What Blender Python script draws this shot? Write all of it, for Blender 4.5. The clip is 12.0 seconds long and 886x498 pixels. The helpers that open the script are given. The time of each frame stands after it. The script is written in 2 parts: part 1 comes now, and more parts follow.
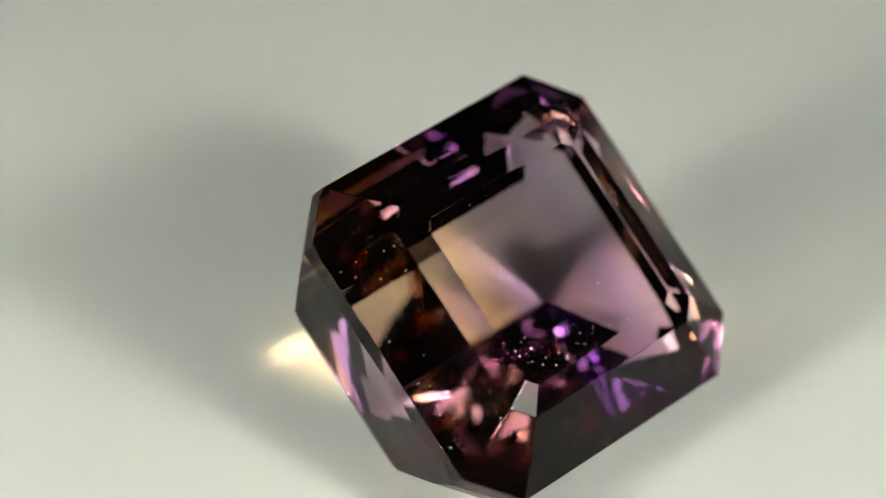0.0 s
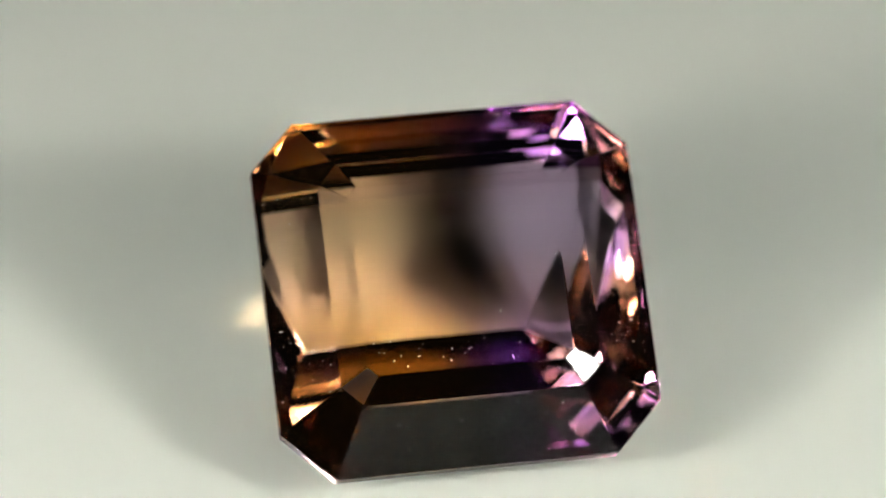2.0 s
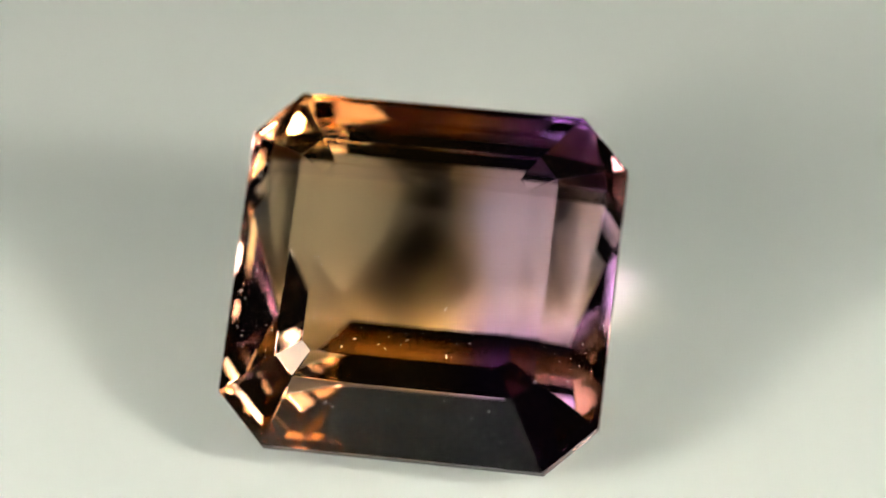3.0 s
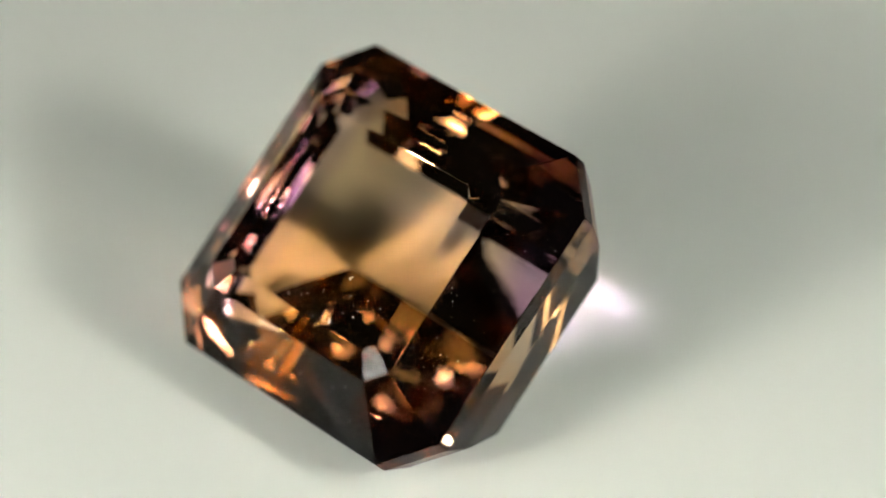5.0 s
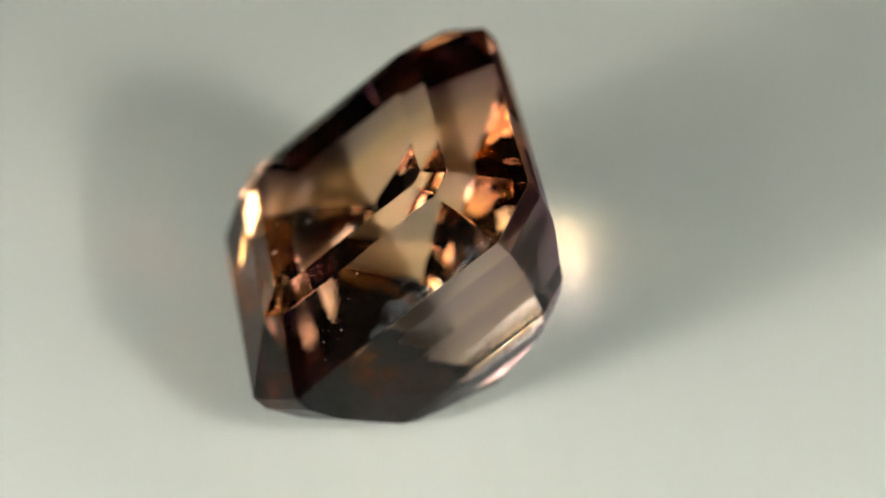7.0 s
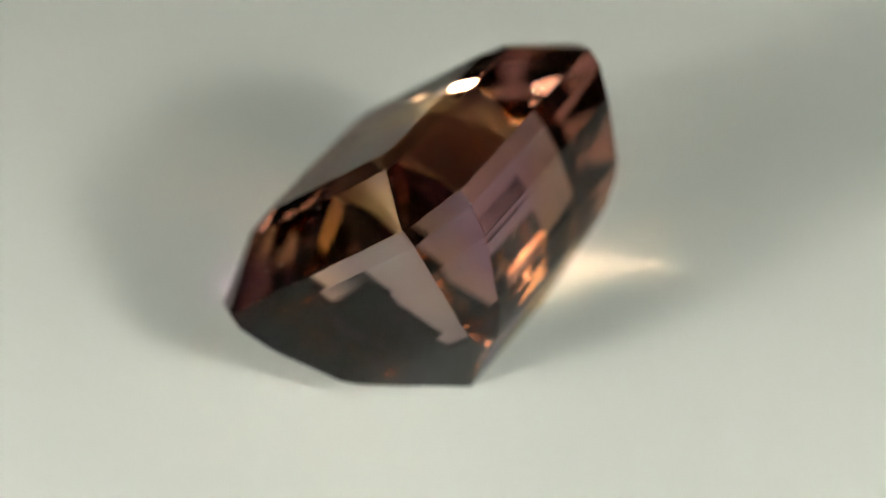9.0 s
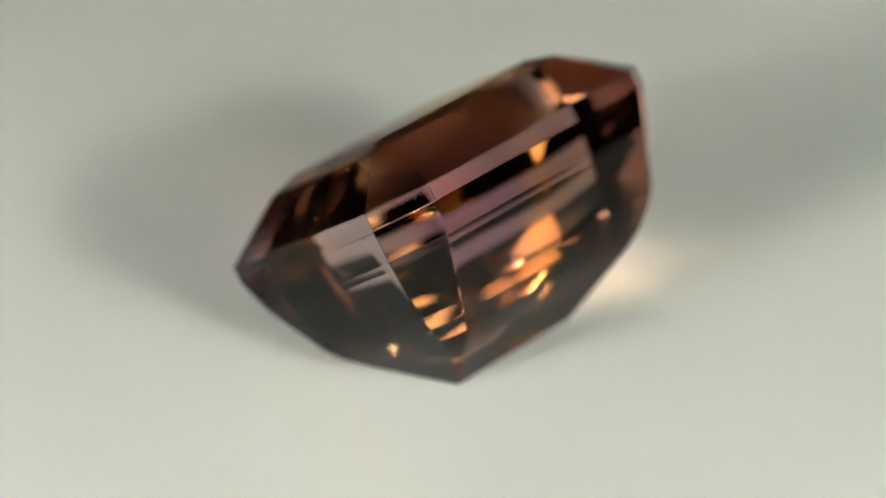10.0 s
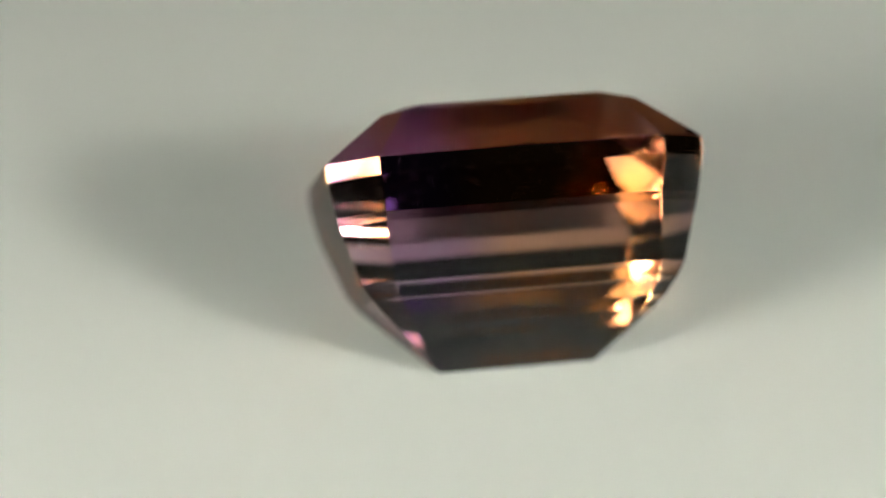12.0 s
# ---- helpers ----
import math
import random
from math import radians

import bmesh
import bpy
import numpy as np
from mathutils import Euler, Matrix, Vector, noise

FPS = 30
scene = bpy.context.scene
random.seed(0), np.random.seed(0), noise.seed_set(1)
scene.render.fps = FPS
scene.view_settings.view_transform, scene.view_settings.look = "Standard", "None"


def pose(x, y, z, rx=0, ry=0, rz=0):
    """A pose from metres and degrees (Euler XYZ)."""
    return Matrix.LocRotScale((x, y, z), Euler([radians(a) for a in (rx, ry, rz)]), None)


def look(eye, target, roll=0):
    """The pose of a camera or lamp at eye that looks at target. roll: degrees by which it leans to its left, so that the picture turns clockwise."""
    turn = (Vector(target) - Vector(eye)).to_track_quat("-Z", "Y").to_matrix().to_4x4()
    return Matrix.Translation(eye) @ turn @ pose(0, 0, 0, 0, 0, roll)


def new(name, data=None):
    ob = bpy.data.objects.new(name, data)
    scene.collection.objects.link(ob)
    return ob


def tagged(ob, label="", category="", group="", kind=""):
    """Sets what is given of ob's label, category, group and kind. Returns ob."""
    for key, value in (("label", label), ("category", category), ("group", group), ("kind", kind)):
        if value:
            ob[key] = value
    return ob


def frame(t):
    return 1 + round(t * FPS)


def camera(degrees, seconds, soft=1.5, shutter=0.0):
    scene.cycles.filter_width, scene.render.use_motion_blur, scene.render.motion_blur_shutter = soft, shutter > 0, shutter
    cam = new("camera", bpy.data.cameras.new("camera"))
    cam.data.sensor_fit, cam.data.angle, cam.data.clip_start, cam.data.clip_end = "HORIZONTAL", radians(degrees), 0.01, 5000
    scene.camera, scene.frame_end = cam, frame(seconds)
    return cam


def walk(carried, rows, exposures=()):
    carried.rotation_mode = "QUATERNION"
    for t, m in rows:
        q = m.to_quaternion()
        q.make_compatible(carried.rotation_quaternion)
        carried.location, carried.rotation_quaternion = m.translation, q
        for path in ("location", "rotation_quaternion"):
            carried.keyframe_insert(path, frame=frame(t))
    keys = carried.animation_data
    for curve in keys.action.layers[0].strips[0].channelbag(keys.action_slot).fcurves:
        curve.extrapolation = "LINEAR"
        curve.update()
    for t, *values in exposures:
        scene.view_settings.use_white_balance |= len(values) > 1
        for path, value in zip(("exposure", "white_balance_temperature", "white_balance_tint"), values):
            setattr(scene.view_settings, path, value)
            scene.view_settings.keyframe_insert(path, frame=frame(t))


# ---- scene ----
UNIT = 0.0065          # half the width of the cut stone at its girdle
RATE = -18.12          # degrees per second of the slow turn
START = 45.23          # heading of the stone at the start, degrees
LEAN = 40.23           # the stone lies on a pavilion facet, so its table leans by this
GROUND = 0.9430        # height of the girdle's centre over the sheet, in units
ELEV = radians(35.75)  # the camera looks down by this

# ---- camera ----
cam = camera(13.0, 12.0, soft=1.5)
ahead = Vector((0, math.cos(ELEV), -math.sin(ELEV)))
eye = Vector((-0.1816, -17.0418, 12.0969 + GROUND)) * UNIT
walk(cam, [(0, look(eye, eye + ahead)), (12, look(eye, eye + ahead))],
     exposures=[(0, 0.05), (0.5, 0.09), (1, 0.07), (1.5, 0.03), (2, 0.09), (2.5, 0.18), (3, 0.19), (4, 0.15), (5.5, 0.07), (7, -0.07), (9.5, -0.06), (12, -0.09)])
cam.data.dof.use_dof = True
cam.data.dof.focus_distance = 20.1 * UNIT
cam.data.dof.aperture_fstop = 34

# ---- light ----
world = bpy.data.worlds.new("dim_room")
scene.world = world
world.use_nodes = True
world.node_tree.nodes["Background"].inputs["Color"].default_value = (0.95, 1.0, 0.93, 1)
world.node_tree.nodes["Background"].inputs["Strength"].default_value = 0.006
scene.cycles.sample_clamp_indirect = 0.0
scene.cycles.blur_glossy = 0.0
scene.cycles.max_bounces = 15
scene.cycles.transmission_bounces = 15
scene.cycles.glossy_bounces = 15


# ---- materials ----
def shader(name):
    m = bpy.data.materials.new(name)
    m.use_nodes = True
    t = m.node_tree
    return m, t, t.nodes, t.nodes["Principled BSDF"]


def node(t, kind, **values):
    n = t.nodes.new(kind)
    for key, value in values.items():
        n.inputs[key.replace("_", " ")].default_value = value
    return n


def ramp(t, source, stops):
    n = t.nodes.new("ShaderNodeValToRGB")
    t.links.new(source, n.inputs[0])
    e = n.color_ramp.elements
    while len(e) < len(stops):
        e.new(0.5)
    for el, (at, c) in zip(e, stops):
        el.position, el.color = at, (*c, 1)
    return n


def sheet_material():
    """Matt off-white sheet with faint fibres and smudges."""
    m, t, n, b = shader("white_sheet")
    co = n.new("ShaderNodeTexCoord")
    big = node(t, "ShaderNodeTexNoise", Scale=60.0, Detail=3.0)
    fine = node(t, "ShaderNodeTexNoise", Scale=1400.0, Detail=4.0)
    for x in (big, fine):
        t.links.new(co.outputs["Object"], x.inputs["Vector"])
    r = ramp(t, big.outputs[0], [(0.3, (0.765, 0.785, 0.715)), (0.7, (0.80, 0.82, 0.745))])
    t.links.new(r.outputs[0], b.inputs["Base Color"])
    bump = node(t, "ShaderNodeBump", Strength=0.05, Distance=0.0002)
    t.links.new(fine.outputs[0], bump.inputs["Height"])
    t.links.new(bump.outputs[0], b.inputs["Normal"])
    b.inputs["Roughness"].default_value = 0.6
    b.inputs["Specular IOR Level"].default_value = 0.3
    return m


def stone_material(rough, name):
    """Two-coloured quartz: amber over most of its length, violet beyond, one end smoky, the other end pale."""
    m = bpy.data.materials.new(name)
    m.use_nodes = True
    t = m.node_tree
    t.nodes.remove(t.nodes["Principled BSDF"])
    co = t.nodes.new("ShaderNodeTexCoord")
    sep = t.nodes.new("ShaderNodeSeparateXYZ")
    t.links.new(co.outputs["Object"], sep.inputs[0])
    wob = node(t, "ShaderNodeTexNoise", Scale=220.0, Detail=2.0)
    t.links.new(co.outputs["Object"], wob.inputs["Vector"])
    scale = t.nodes.new("ShaderNodeMapRange")
    scale.inputs["From Min"].default_value, scale.inputs["From Max"].default_value = -UNIT, UNIT
    t.links.new(sep.outputs[0], scale.inputs["Value"])
    add = t.nodes.new("ShaderNodeMath")
    add.operation = "MULTIPLY_ADD"
    t.links.new(wob.outputs[0], add.inputs[0])
    add.inputs[1].default_value = 0.10
    t.links.new(scale.outputs[0], add.inputs[2])
    # long sides tinted deeper, in place of light absorbed across the stone
    away = t.nodes.new("ShaderNodeMath")
    away.operation = "ABSOLUTE"
    t.links.new(sep.outputs[1], away.inputs[0])
    side_absorb = t.nodes.new("ShaderNodeMapRange")
    side_absorb.inputs["From Min"].default_value, side_absorb.inputs["From Max"].default_value = 0.5 * UNIT, 0.9 * UNIT
    t.links.new(away.outputs[0], side_absorb.inputs["Value"])
    deep = ramp(t, side_absorb.outputs[0], [(0.0, (1, 1, 1)), (1.0, SIDE_ABSORB)])

    # lower stone tinted deeper than the crown, mimicking light absorbed over longer paths
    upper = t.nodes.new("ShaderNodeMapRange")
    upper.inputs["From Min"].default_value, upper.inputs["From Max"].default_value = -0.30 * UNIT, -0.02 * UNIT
    upper.inputs["To Max"].default_value = SHORT_PATH_PALE
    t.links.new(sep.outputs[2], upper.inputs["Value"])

    def zones(amber, smoke, violet, tip, graded):
        r = ramp(t, add.outputs[0], [(0.11, smoke), (0.18, amber), (0.57, amber), (0.64, tuple(0.5 * (p + q) * 0.93 for p, q in zip(amber, violet))), (0.70, violet), (0.90, violet), (0.98, tip)])
        if not graded:
            return r
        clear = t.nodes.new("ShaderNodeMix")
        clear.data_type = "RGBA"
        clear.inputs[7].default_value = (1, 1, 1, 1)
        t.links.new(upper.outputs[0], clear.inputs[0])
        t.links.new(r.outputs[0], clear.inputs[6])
        mul = t.nodes.new("ShaderNodeVectorMath")
        mul.operation = "MULTIPLY"
        t.links.new(clear.outputs[2], mul.inputs[0])
        t.links.new(deep.outputs[0], mul.inputs[1])
        return mul

    # inner reflections take the deeper tints, standing in for light lost along the way
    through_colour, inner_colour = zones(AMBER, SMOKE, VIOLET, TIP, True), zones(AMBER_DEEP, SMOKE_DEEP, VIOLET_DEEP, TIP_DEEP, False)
    bend = t.nodes.new("ShaderNodeBsdfRefraction")
    bend.inputs["IOR"].default_value = IOR
    bend.inputs["Roughness"].default_value = rough
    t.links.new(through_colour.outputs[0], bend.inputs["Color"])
    gloss = t.nodes.new("ShaderNodeBsdfGlossy")
    gloss.inputs["Roughness"].default_value = rough
    fres = t.nodes.new("ShaderNodeFresnel")
    fres.inputs["IOR"].default_value = IOR
    full = t.nodes.new("ShaderNodeMapRange")
    full.inputs["From Min"].default_value, full.inputs["From Max"].default_value = 0.5, 1.0
    t.links.new(fres.outputs[0], full.inputs["Value"])
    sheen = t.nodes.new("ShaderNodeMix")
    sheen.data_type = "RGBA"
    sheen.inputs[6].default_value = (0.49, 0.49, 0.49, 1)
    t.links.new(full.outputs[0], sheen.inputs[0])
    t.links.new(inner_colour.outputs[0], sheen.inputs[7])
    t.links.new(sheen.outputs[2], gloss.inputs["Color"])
    both = t.nodes.new("ShaderNodeMixShader")
    t.links.new(fres.outputs[0], both.inputs[0])
    t.links.new(bend.outputs[0], both.inputs[1])
    t.links.new(gloss.outputs[0], both.inputs[2])
    lines = node(t, "ShaderNodeTexNoise", Scale=3000.0 if rough < 0.05 else 6000.0, Detail=2.0)
    stretch = t.nodes.new("ShaderNodeMapping")
    stretch.inputs["Scale"].default_value = (1.0, 0.12, 0.3)
    stretch.inputs["Rotation"].default_value = (0.0, 0.0, 0.6)
    t.links.new(co.outputs["Object"], stretch.inputs[0])
    t.links.new(stretch.outputs[0], lines.inputs["Vector"])
    bump = node(t, "ShaderNodeBump", Strength=0.02 if rough < 0.05 else 0.10 if rough < 0.2 else 0.3, Distance=0.00002)
    t.links.new(lines.outputs[0], bump.inputs["Height"])
    wave = node(t, "ShaderNodeTexNoise", Scale=330.0, Detail=1.0)
    t.links.new(co.outputs["Object"], wave.inputs["Vector"])
    swell = node(t, "ShaderNodeBump", Strength=1.0, Distance=0.000017)
    t.links.new(wave.outputs[0], swell.inputs["Height"])
    t.links.new(bump.outputs[0], swell.inputs["Normal"])
    for x in (bend, fres):
        t.links.new(swell.outputs[0], x.inputs["Normal"])
    # fine polishing lines that show in the gloss alone
    comb = t.nodes.new("ShaderNodeMapping")
    comb.inputs["Scale"].default_value = (0.05, 1.0, 0.05)
    t.links.new(co.outputs["Object"], comb.inputs[0])
    polish = node(t, "ShaderNodeTexNoise", Scale=9000.0, Detail=3.0)
    t.links.new(comb.outputs[0], polish.inputs["Vector"])
    hair = node(t, "ShaderNodeBump", Strength=0.06, Distance=0.00001)
    t.links.new(polish.outputs[0], hair.inputs["Height"])
    t.links.new(swell.outputs[0], hair.inputs["Normal"])
    t.links.new(hair.outputs[0], gloss.inputs["Normal"])
    t.links.new(both.outputs[0], t.nodes["Material Output"].inputs["Surface"])
    return m


def diffuser_material(strength, colour, bulb, patches):
    """Frosted lamp front: bright over the bulb, dim to its rim, with paler patches where the reflector throws light back."""
    m = bpy.data.materials.new("lamp_diffuser")
    m.use_nodes = True
    t = m.node_tree
    t.nodes.remove(t.nodes["Principled BSDF"])
    co = t.nodes.new("ShaderNodeTexCoord")

    def glow(at, stops):
        off = t.nodes.new("ShaderNodeVectorMath")
        off.operation = "DISTANCE"
        off.inputs[1].default_value = (at[0] * LAMP_R, at[1] * LAMP_R, 0)
        t.links.new(co.outputs["Object"], off.inputs[0])
        mr = t.nodes.new("ShaderNodeMapRange")
        mr.inputs["From Max"].default_value = 1.5 * LAMP_R
        t.links.new(off.outputs["Value"], mr.inputs["Value"])
        return ramp(t, mr.outputs[0], [(d, (v, v, v)) for d, v in stops])

    total = glow(bulb, BULB_GLOW)
    for patch in patches:
        both = t.nodes.new("ShaderNodeMath")
        both.operation = "ADD"
        t.links.new(total.outputs[0], both.inputs[0])
        t.links.new(glow(patch, PATCH_GLOW).outputs[0], both.inputs[1])
        total = both
    mul = t.nodes.new("ShaderNodeMath")
    mul.operation = "MULTIPLY"
    mul.inputs[1].default_value = strength
    t.links.new(total.outputs[0], mul.inputs[0])
    e = t.nodes.new("ShaderNodeEmission")
    e.inputs["Color"].default_value = (*colour, 1)
    t.links.new(mul.outputs[0], e.inputs["Strength"])
    t.links.new(e.outputs[0], t.nodes["Material Output"].inputs["Surface"])
    return m


def plain(name, colour, rough=0.5, metal=0.0):
    m, t, n, b = shader(name)
    co = n.new("ShaderNodeTexCoord")
    x = node(t, "ShaderNodeTexNoise", Scale=40.0, Detail=3.0)
    t.links.new(co.outputs["Object"], x.inputs["Vector"])
    r = ramp(t, x.outputs[0], [(0.3, tuple(c * 0.9 for c in colour)), (0.7, colour)])
    t.links.new(r.outputs[0], b.inputs["Base Color"])
    b.inputs["Roughness"].default_value, b.inputs["Metallic"].default_value = rough, metal
    return m


LAMP_R = 0.0265
BULB_GLOW = ((0, 1), (0.107, 0.95), (0.135, 0.10), (0.17, 0.025), (0.25, 0.0128), (0.62, 0.0128), (0.68, 0.0095))
PATCH_GLOW = ((0, 0.13), (0.08, 0.10), (0.17, 0.036), (0.26, 0.0))
AMBER, SMOKE, VIOLET, TIP = (0.90, 0.70, 0.46), (0.60, 0.48, 0.46), (0.73, 0.60, 0.79), (0.88, 0.77, 0.75)
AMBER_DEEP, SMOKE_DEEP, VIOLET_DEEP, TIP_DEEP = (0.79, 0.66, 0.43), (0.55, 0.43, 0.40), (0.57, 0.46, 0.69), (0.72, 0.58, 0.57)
SHORT_PATH_PALE = 0.5      # upper part tinted paler by this, in place of absorption over path length
IOR, SIDE_ABSORB = 1.548, (0.90, 0.73, 0.80)
SHEET = sheet_material()
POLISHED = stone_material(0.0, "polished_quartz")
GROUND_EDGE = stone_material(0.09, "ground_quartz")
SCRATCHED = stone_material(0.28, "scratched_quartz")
DARK_TABLE = plain("dark_table", (0.035, 0.033, 0.03), 0.7)
PLATE_R = 0.037
HOUSING = plain("lamp_housing", (0.03, 0.03, 0.032), 0.5)
DUST = plain("dust", (0.75, 0.74, 0.72), 0.9)


def mesh_of(name, bm, *materials):
    me = bpy.data.meshes.new(name)
    bm.normal_update()
    bm.to_mesh(me)
    bm.free()
    for m in materials:
        me.materials.append(m)
    return me


def part(name, bm, material, parent, label=""):
    ob = new(name, mesh_of(name, bm, material))
    ob.parent = parent
    return tagged(ob, label)


# ---- the dark table, and the white turning plate on it ----
TABLE_Z = -0.022
bm = bmesh.new()
bmesh.ops.create_grid(bm, x_segments=24, y_segments=24, size=0.7)
ground = new("ground", mesh_of("ground", bm, DARK_TABLE))
ground.location.z = TABLE_Z
tagged(ground, "dark matt table top under the turning plate", "table top", kind="structure")


def ring_stack(bm, rings, count=128):
    """A turned solid from (radius, height) rings, closed at both ends."""
    loops = [[bm.verts.new((r * math.cos(2 * math.pi * i / count), r * math.sin(2 * math.pi * i / count), z)) for i in range(count)] for r, z in rings]
    for a, b in zip(loops, loops[1:]):
        for i in range(count):
            bm.faces.new((a[i], a[(i + 1) % count], b[(i + 1) % count], b[i]))
    bm.faces.new(loops[-1])
    bm.faces.new(loops[0][::-1])


turntable = new("turntable")
turntable.location.z = TABLE_Z
tagged(turntable, "smooth matt off-white turning plate under the gemstone", "turntable")
bm = bmesh.new()
ring_stack(bm, [(PLATE_R - 0.0006, 0.016), (PLATE_R, 0.0166), (PLATE_R, 0.0214), (PLATE_R - 0.0006, 0.022)])
platter = part("platter", bm, SHEET, turntable, "flat white plate with a plain matt face")
bm = bmesh.new()
ring_stack(bm, [(PLATE_R * 0.86, 0.0), (PLATE_R * 0.86, 0.013), (PLATE_R * 0.8, 0.0157)])
part("base", bm, HOUSING, turntable, "low black round base")


# ---- the two lamps that light it ----
def tube(bm, a, b, radius, count=16):
    """A closed round bar from a to b."""
    along = (b - a).to_track_quat("Z", "Y").to_matrix().to_4x4()
    m = Matrix.Translation((a + b) / 2) @ along
    bmesh.ops.create_cone(bm, cap_ends=True, segments=count, radius1=radius, radius2=radius, depth=(b - a).length, matrix=m)


def lamp(azimuth, elevation, reach, strength, colour, bulb, patches):
    """A round lamp with a frosted front, facing the stone."""
    az, el = radians(azimuth), radians(elevation)
    at = Vector((math.cos(el) * math.sin(az), -math.cos(el) * math.cos(az), math.sin(el))) * reach * UNIT + Vector((0, 0, GROUND * UNIT))
    thing = new("lamp")
    thing.matrix_world = look(at, (0, 0, 0.005))
    tagged(thing, "round black lamp head with a frosted white front", "lamp", group="lamps beside the stone")
    bm = bmesh.new()
    bmesh.ops.create_circle(bm, cap_ends=True, segments=48, radius=LAMP_R)
    for f in bm.faces:
        if f.normal.z > 0:
            f.normal_flip()
    part("diffuser", bm, diffuser_material(strength, colour, bulb, patches), thing, "glowing frosted white lamp front")
    bm = bmesh.new()
    rings = [(LAMP_R, 0.0), (LAMP_R + 0.003, -0.002), (LAMP_R + 0.003, 0.016), (LAMP_R * 0.6, 0.03), (0.008, 0.034)]
    loops = [[bm.verts.new((r * math.cos(2 * math.pi * i / 48), r * math.sin(2 * math.pi * i / 48), z)) for i in range(48)] for r, z in rings]
    for a, b in zip(loops, loops[1:]):
        for i in range(48):
            bm.faces.new((a[i], a[(i + 1) % 48], b[(i + 1) % 48], b[i]))
    bm.faces.new(loops[-1])
    part("housing", bm, HOUSING, thing)
    back = thing.matrix_world @ Vector((0, 0, 0.033))
    low = thing.matrix_world.inverted() @ Vector((back.x, back.y, TABLE_Z + 0.006))
    bm = bmesh.new()
    tube(bm, Vector((0, 0, 0.030)), low, 0.004)
    part("stem", bm, HOUSING, thing)
    bm = bmesh.new()
    tube(bm, thing.matrix_world.inverted() @ Vector((back.x, back.y, TABLE_Z)), low, 0.028, 40)
    part("base", bm, HOUSING, thing)
    return thing


lamp(-44.5, 26.5, 18, 294, (0.985, 0.99, 0.925), (-0.02, -0.20), ((-0.66, 0.25), (0.70, 0.53)))
lamp(41, 30.5, 18, 295, (0.985, 0.99, 0.925), (0.21, 0.06), ((0.70, 0.2),))


# ---- the cut stone ----
# level: ends along x, ends along y, corner cuts (+x+y, +x-y, -x-y, -x+y), height; from the table down to the last step above the keel
STEPS = [(-0.539, 0.539, -0.508, 0.508, (0.053, 0.053, 0.053, 0.053), 0.300),
         (-0.684, 0.684, -0.6455, 0.6455, (0.106, 0.106, 0.106, 0.106), 0.2528),
         (-1.0, 1.014, -0.972, 0.9535, (0.263, 0.263, 0.263, 0.240), 0.0),
         (-1.0, 1.014, -0.972, 0.9535, (0.263, 0.263, 0.263, 0.240), -0.100),
         (-0.966, 0.979, -0.883, 0.88, (0.244, 0.245, 0.248, 0.239), -0.307),
         (-0.875, 0.852, -0.647, 0.647, (0.16, 0.185, 0.187, 0.134), -0.6793),
         (-0.76, 0.698, -0.447, 0.446, (0.09, 0.119, 0.1, 0.082), -0.8485)]
KEEL, KEEL_Y, KEEL_Z = (-0.435, 0.425), -0.127, -1.117


def between(a, b, f):
    """A step part of the way from one step to the next."""
    mix = [p + (q - p) * f for p, q in zip((*a[:4], a[5]), (*b[:4], b[5]))]
    return (*mix[:4], tuple(p + (q - p) * f for p, q in zip(a[4], b[4])), mix[4])


# thin extra steps round off the lower pavilion
KEEL_STEP = (KEEL[0], KEEL[1], KEEL_Y, KEEL_Y, (0, 0, 0, 0), KEEL_Z)
STEPS = STEPS[:4] + [between(STEPS[3], STEPS[4], 0.904), between(STEPS[4], STEPS[5], 0.08),
                     between(STEPS[4], STEPS[5], 0.905), between(STEPS[5], STEPS[6], 0.253),
                     between(STEPS[5], STEPS[6], 0.795), between(STEPS[6], KEEL_STEP, 0.108)]


def stone_body():
    """The whole cut stone as one closed skin; face index: 0 table, 1 crown, 2 girdle, 3 pavilion."""
    bm = bmesh.new()
    levels = []
    for x0, x1, y0, y1, (tr, br, bl, tl), z in STEPS:
        around = [(x1 - tr, y1), (x1, y1 - tr), (x1, y0 + br), (x1 - br, y0), (x0 + bl, y0), (x0, y0 + bl), (x0, y1 - tl), (x0 + tl, y1)]
        levels.append([bm.verts.new((x * UNIT, y * UNIT, z * UNIT)) for x, y in around])
    bm.faces.new(levels[0])
    for k, (a, b) in enumerate(zip(levels, levels[1:])):
        for i in range(8):
            f = bm.faces.new((a[i], a[(i + 1) % 8], b[(i + 1) % 8], b[i]))
            f.material_index = (1, 1, 2)[k] if k < 3 else 3
            if k == 0 and i == 4:
                f.material_index = 4
    right, left = (bm.verts.new((x * UNIT, KEEL_Y * UNIT, KEEL_Z * UNIT)) for x in (KEEL[1], KEEL[0]))
    last = levels[-1]
    for i in range(8):
        ends = ((right,), (right,), (right,), (left, right), (left,), (left,), (left,), (right, left))[i]
        bm.faces.new((last[i], last[(i + 1) % 8], *ends)).material_index = 3
    bmesh.ops.recalc_face_normals(bm, faces=bm.faces[:])
    bmesh.ops.bevel(bm, geom=bm.edges[:], offset=0.000028, segments=2, affect="EDGES", profile=0.5)
    for f in bm.faces:
        z = f.calc_center_median().z / UNIT
        if f.material_index == 4 and f.calc_area() > 0.01 * UNIT * UNIT:
            continue
        f.material_index = 0 if f.normal.z > 0.999 else 2 if abs(f.normal.z) < 0.05 else 1 if z > -0.05 else 3
    return bm


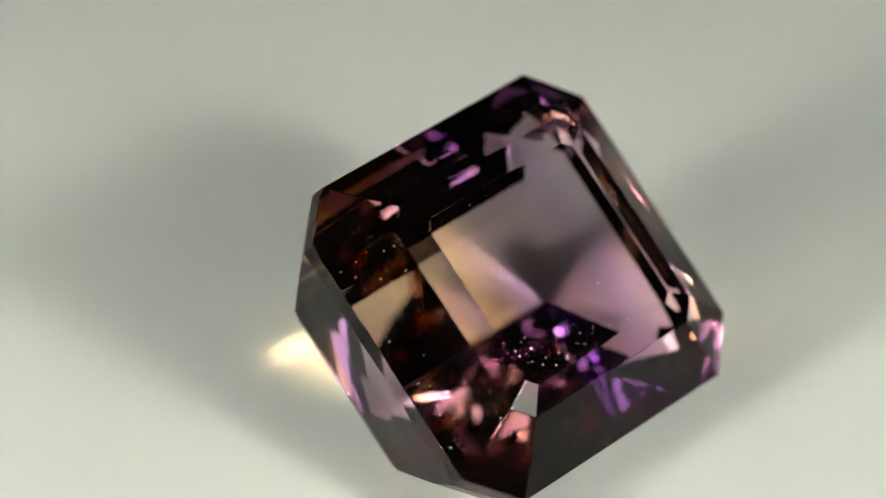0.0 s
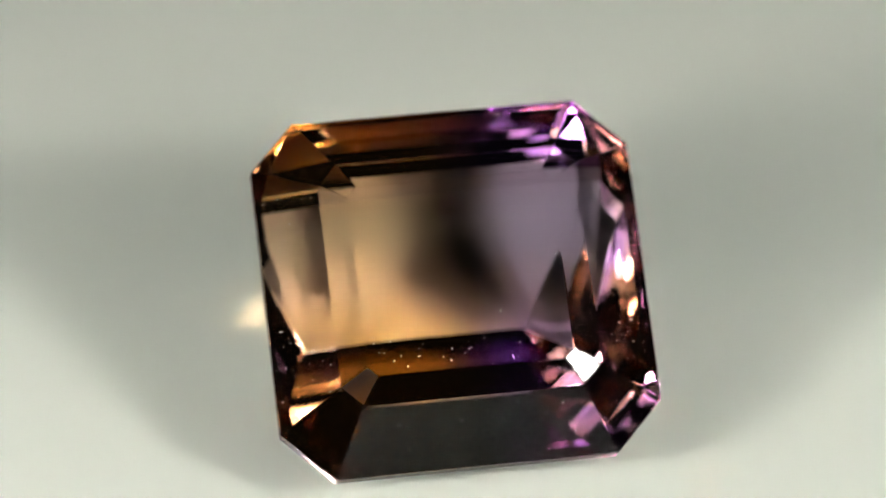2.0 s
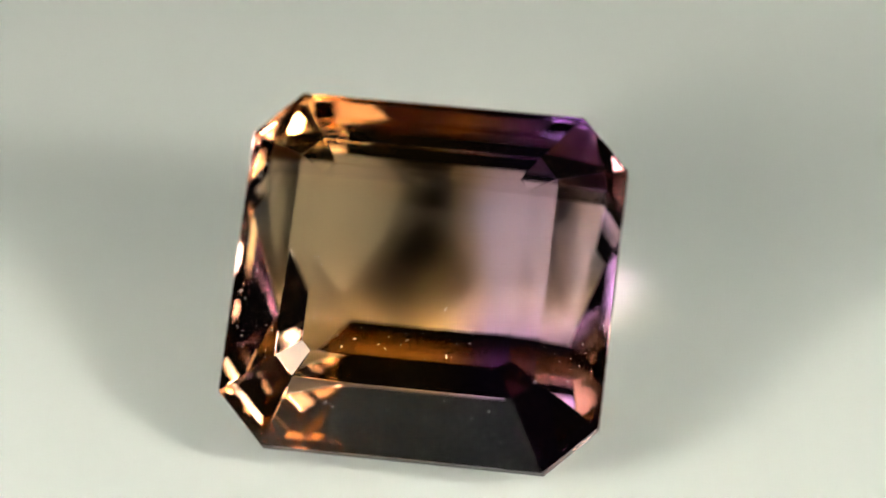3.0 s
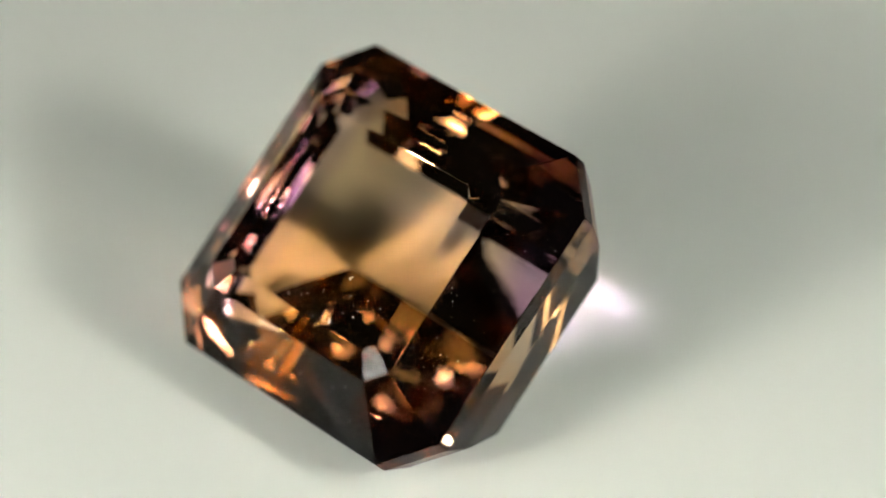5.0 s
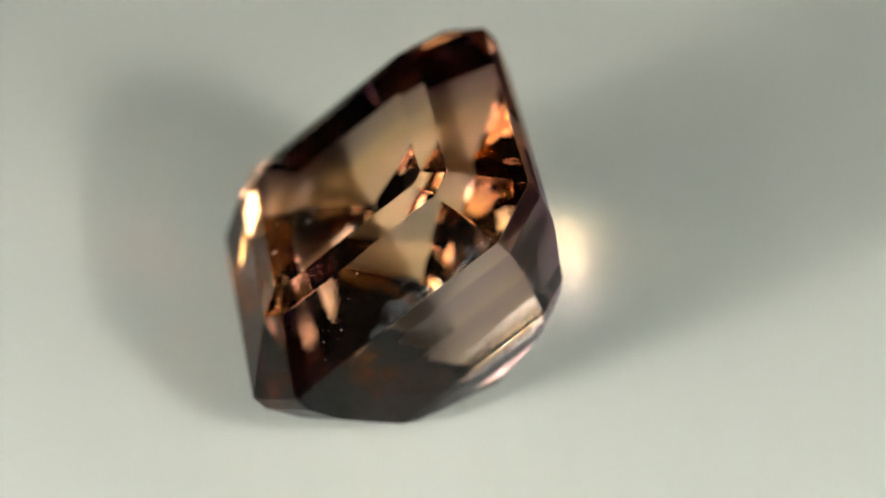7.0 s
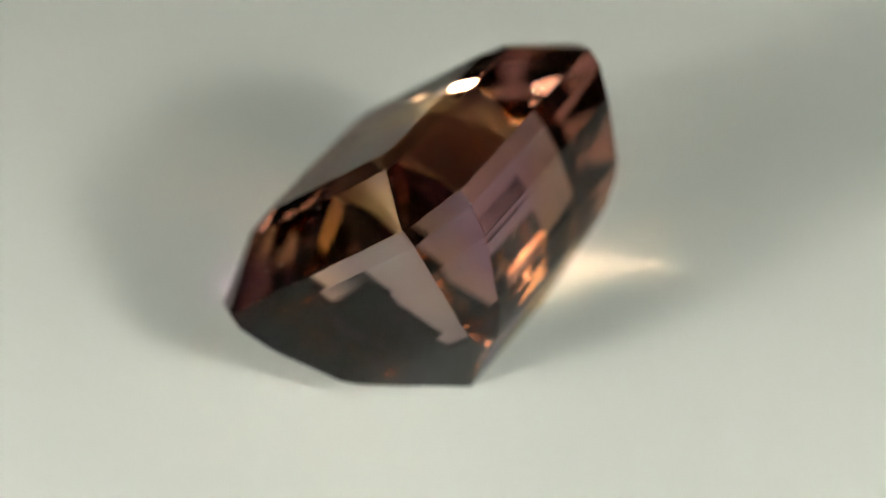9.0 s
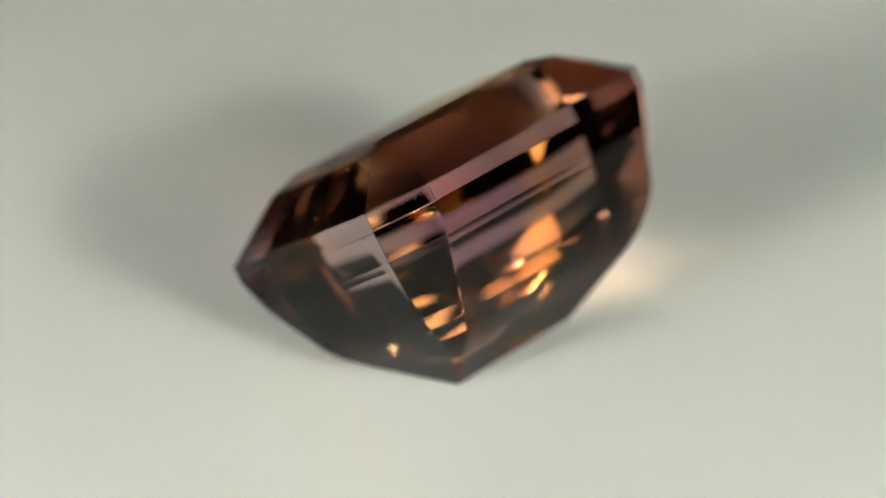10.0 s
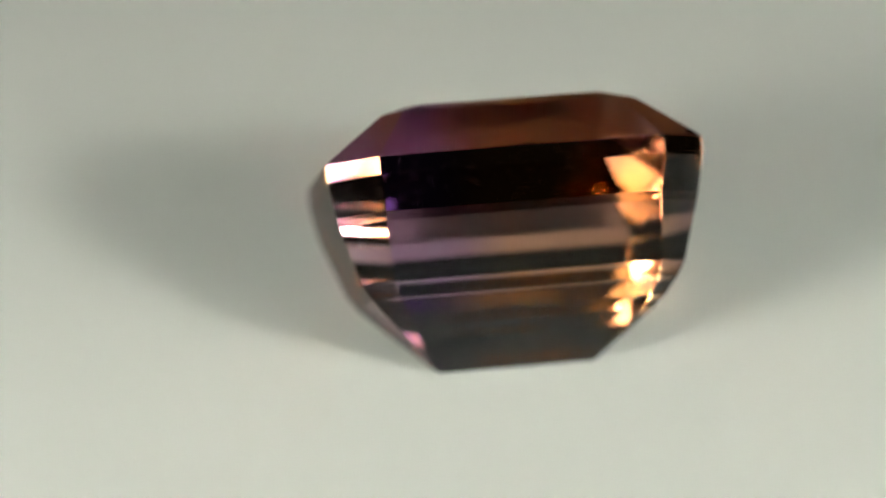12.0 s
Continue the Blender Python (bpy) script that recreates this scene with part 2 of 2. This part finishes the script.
def piece_of(bm, index):
    """The faces of one part, as a bmesh of their own."""
    out, made = bmesh.new(), {}
    for f in bm.faces:
        if f.material_index == index:
            for v in f.verts:
                if v not in made:
                    made[v] = out.verts.new(v.co)
            out.faces.new([made[v] for v in f.verts])
    return out


stone = new("gemstone")
stone.empty_display_size = 0.003
tagged(stone, "polished amber and violet two-coloured step-cut gemstone lying tilted", "gemstone")
body = stone_body()
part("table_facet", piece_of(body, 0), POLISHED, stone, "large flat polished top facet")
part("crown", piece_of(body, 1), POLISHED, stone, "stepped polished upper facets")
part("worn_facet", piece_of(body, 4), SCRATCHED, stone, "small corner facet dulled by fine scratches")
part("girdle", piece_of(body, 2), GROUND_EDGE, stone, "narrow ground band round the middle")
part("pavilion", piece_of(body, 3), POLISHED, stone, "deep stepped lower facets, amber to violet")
body.free()


def dust(parent):
    """Specks and short lint fibres lying on the upper facets."""
    rng = random.Random(4)
    bm = bmesh.new()
    slopes = [(0.684, 0.6455, 0.2528), (1.0, 0.9535, 0.0)]
    for k in range(280):
        size = 0.000008 + 0.000019 * rng.random() ** 4
        pick = rng.random()
        if pick < 0.3:
            x, y, z = rng.uniform(-0.5, 0.5), rng.choice((rng.uniform(-0.5, 0.5), rng.uniform(-0.5, 0.1), -0.5 + 0.25 * rng.random())), 0.300
        else:
            f, u = rng.uniform(0.05, 0.95), rng.uniform(-0.55, 0.55)
            (ax, ay, az), (bx, by, bz) = slopes
            z = az + (bz - az) * f
            sx, sy = ax + (bx - ax) * f, ay + (by - ay) * f
            x, y = rng.choice(((u, -sy), (-sx, u), (sx, u), (u, -sy)))
        long = rng.uniform(4, 9) if k % 23 == 0 else rng.uniform(1, 1.8)
        turn = rng.uniform(0, math.pi)
        m = Matrix.Translation((x * UNIT, y * UNIT, z * UNIT + size * 0.75)) @ Matrix.Rotation(turn, 4, "Z") @ Matrix.Diagonal((size * long, size, size * 0.6, 1))
        bmesh.ops.create_icosphere(bm, subdivisions=1, radius=1, matrix=m)
    ob = part("dust", bm, DUST, parent, "pale specks of dust and lint")
    return tagged(ob, kind="stuff")


dust(stone)


def stone_pose(t):
    turn = pose(0, 0, 0, 0, 0, START + RATE * t)
    return turn @ pose(-0.2083 * UNIT, -0.5429 * UNIT, GROUND * UNIT, LEAN, 0, 0)


def motions():
    walk(platter, [(0.5 * k, pose(0, 0, 0, 0, 0, START + RATE * 0.5 * k)) for k in range(25)])
    walk(stone, [(0.5 * k, stone_pose(0.5 * k)) for k in range(25)])


motions()
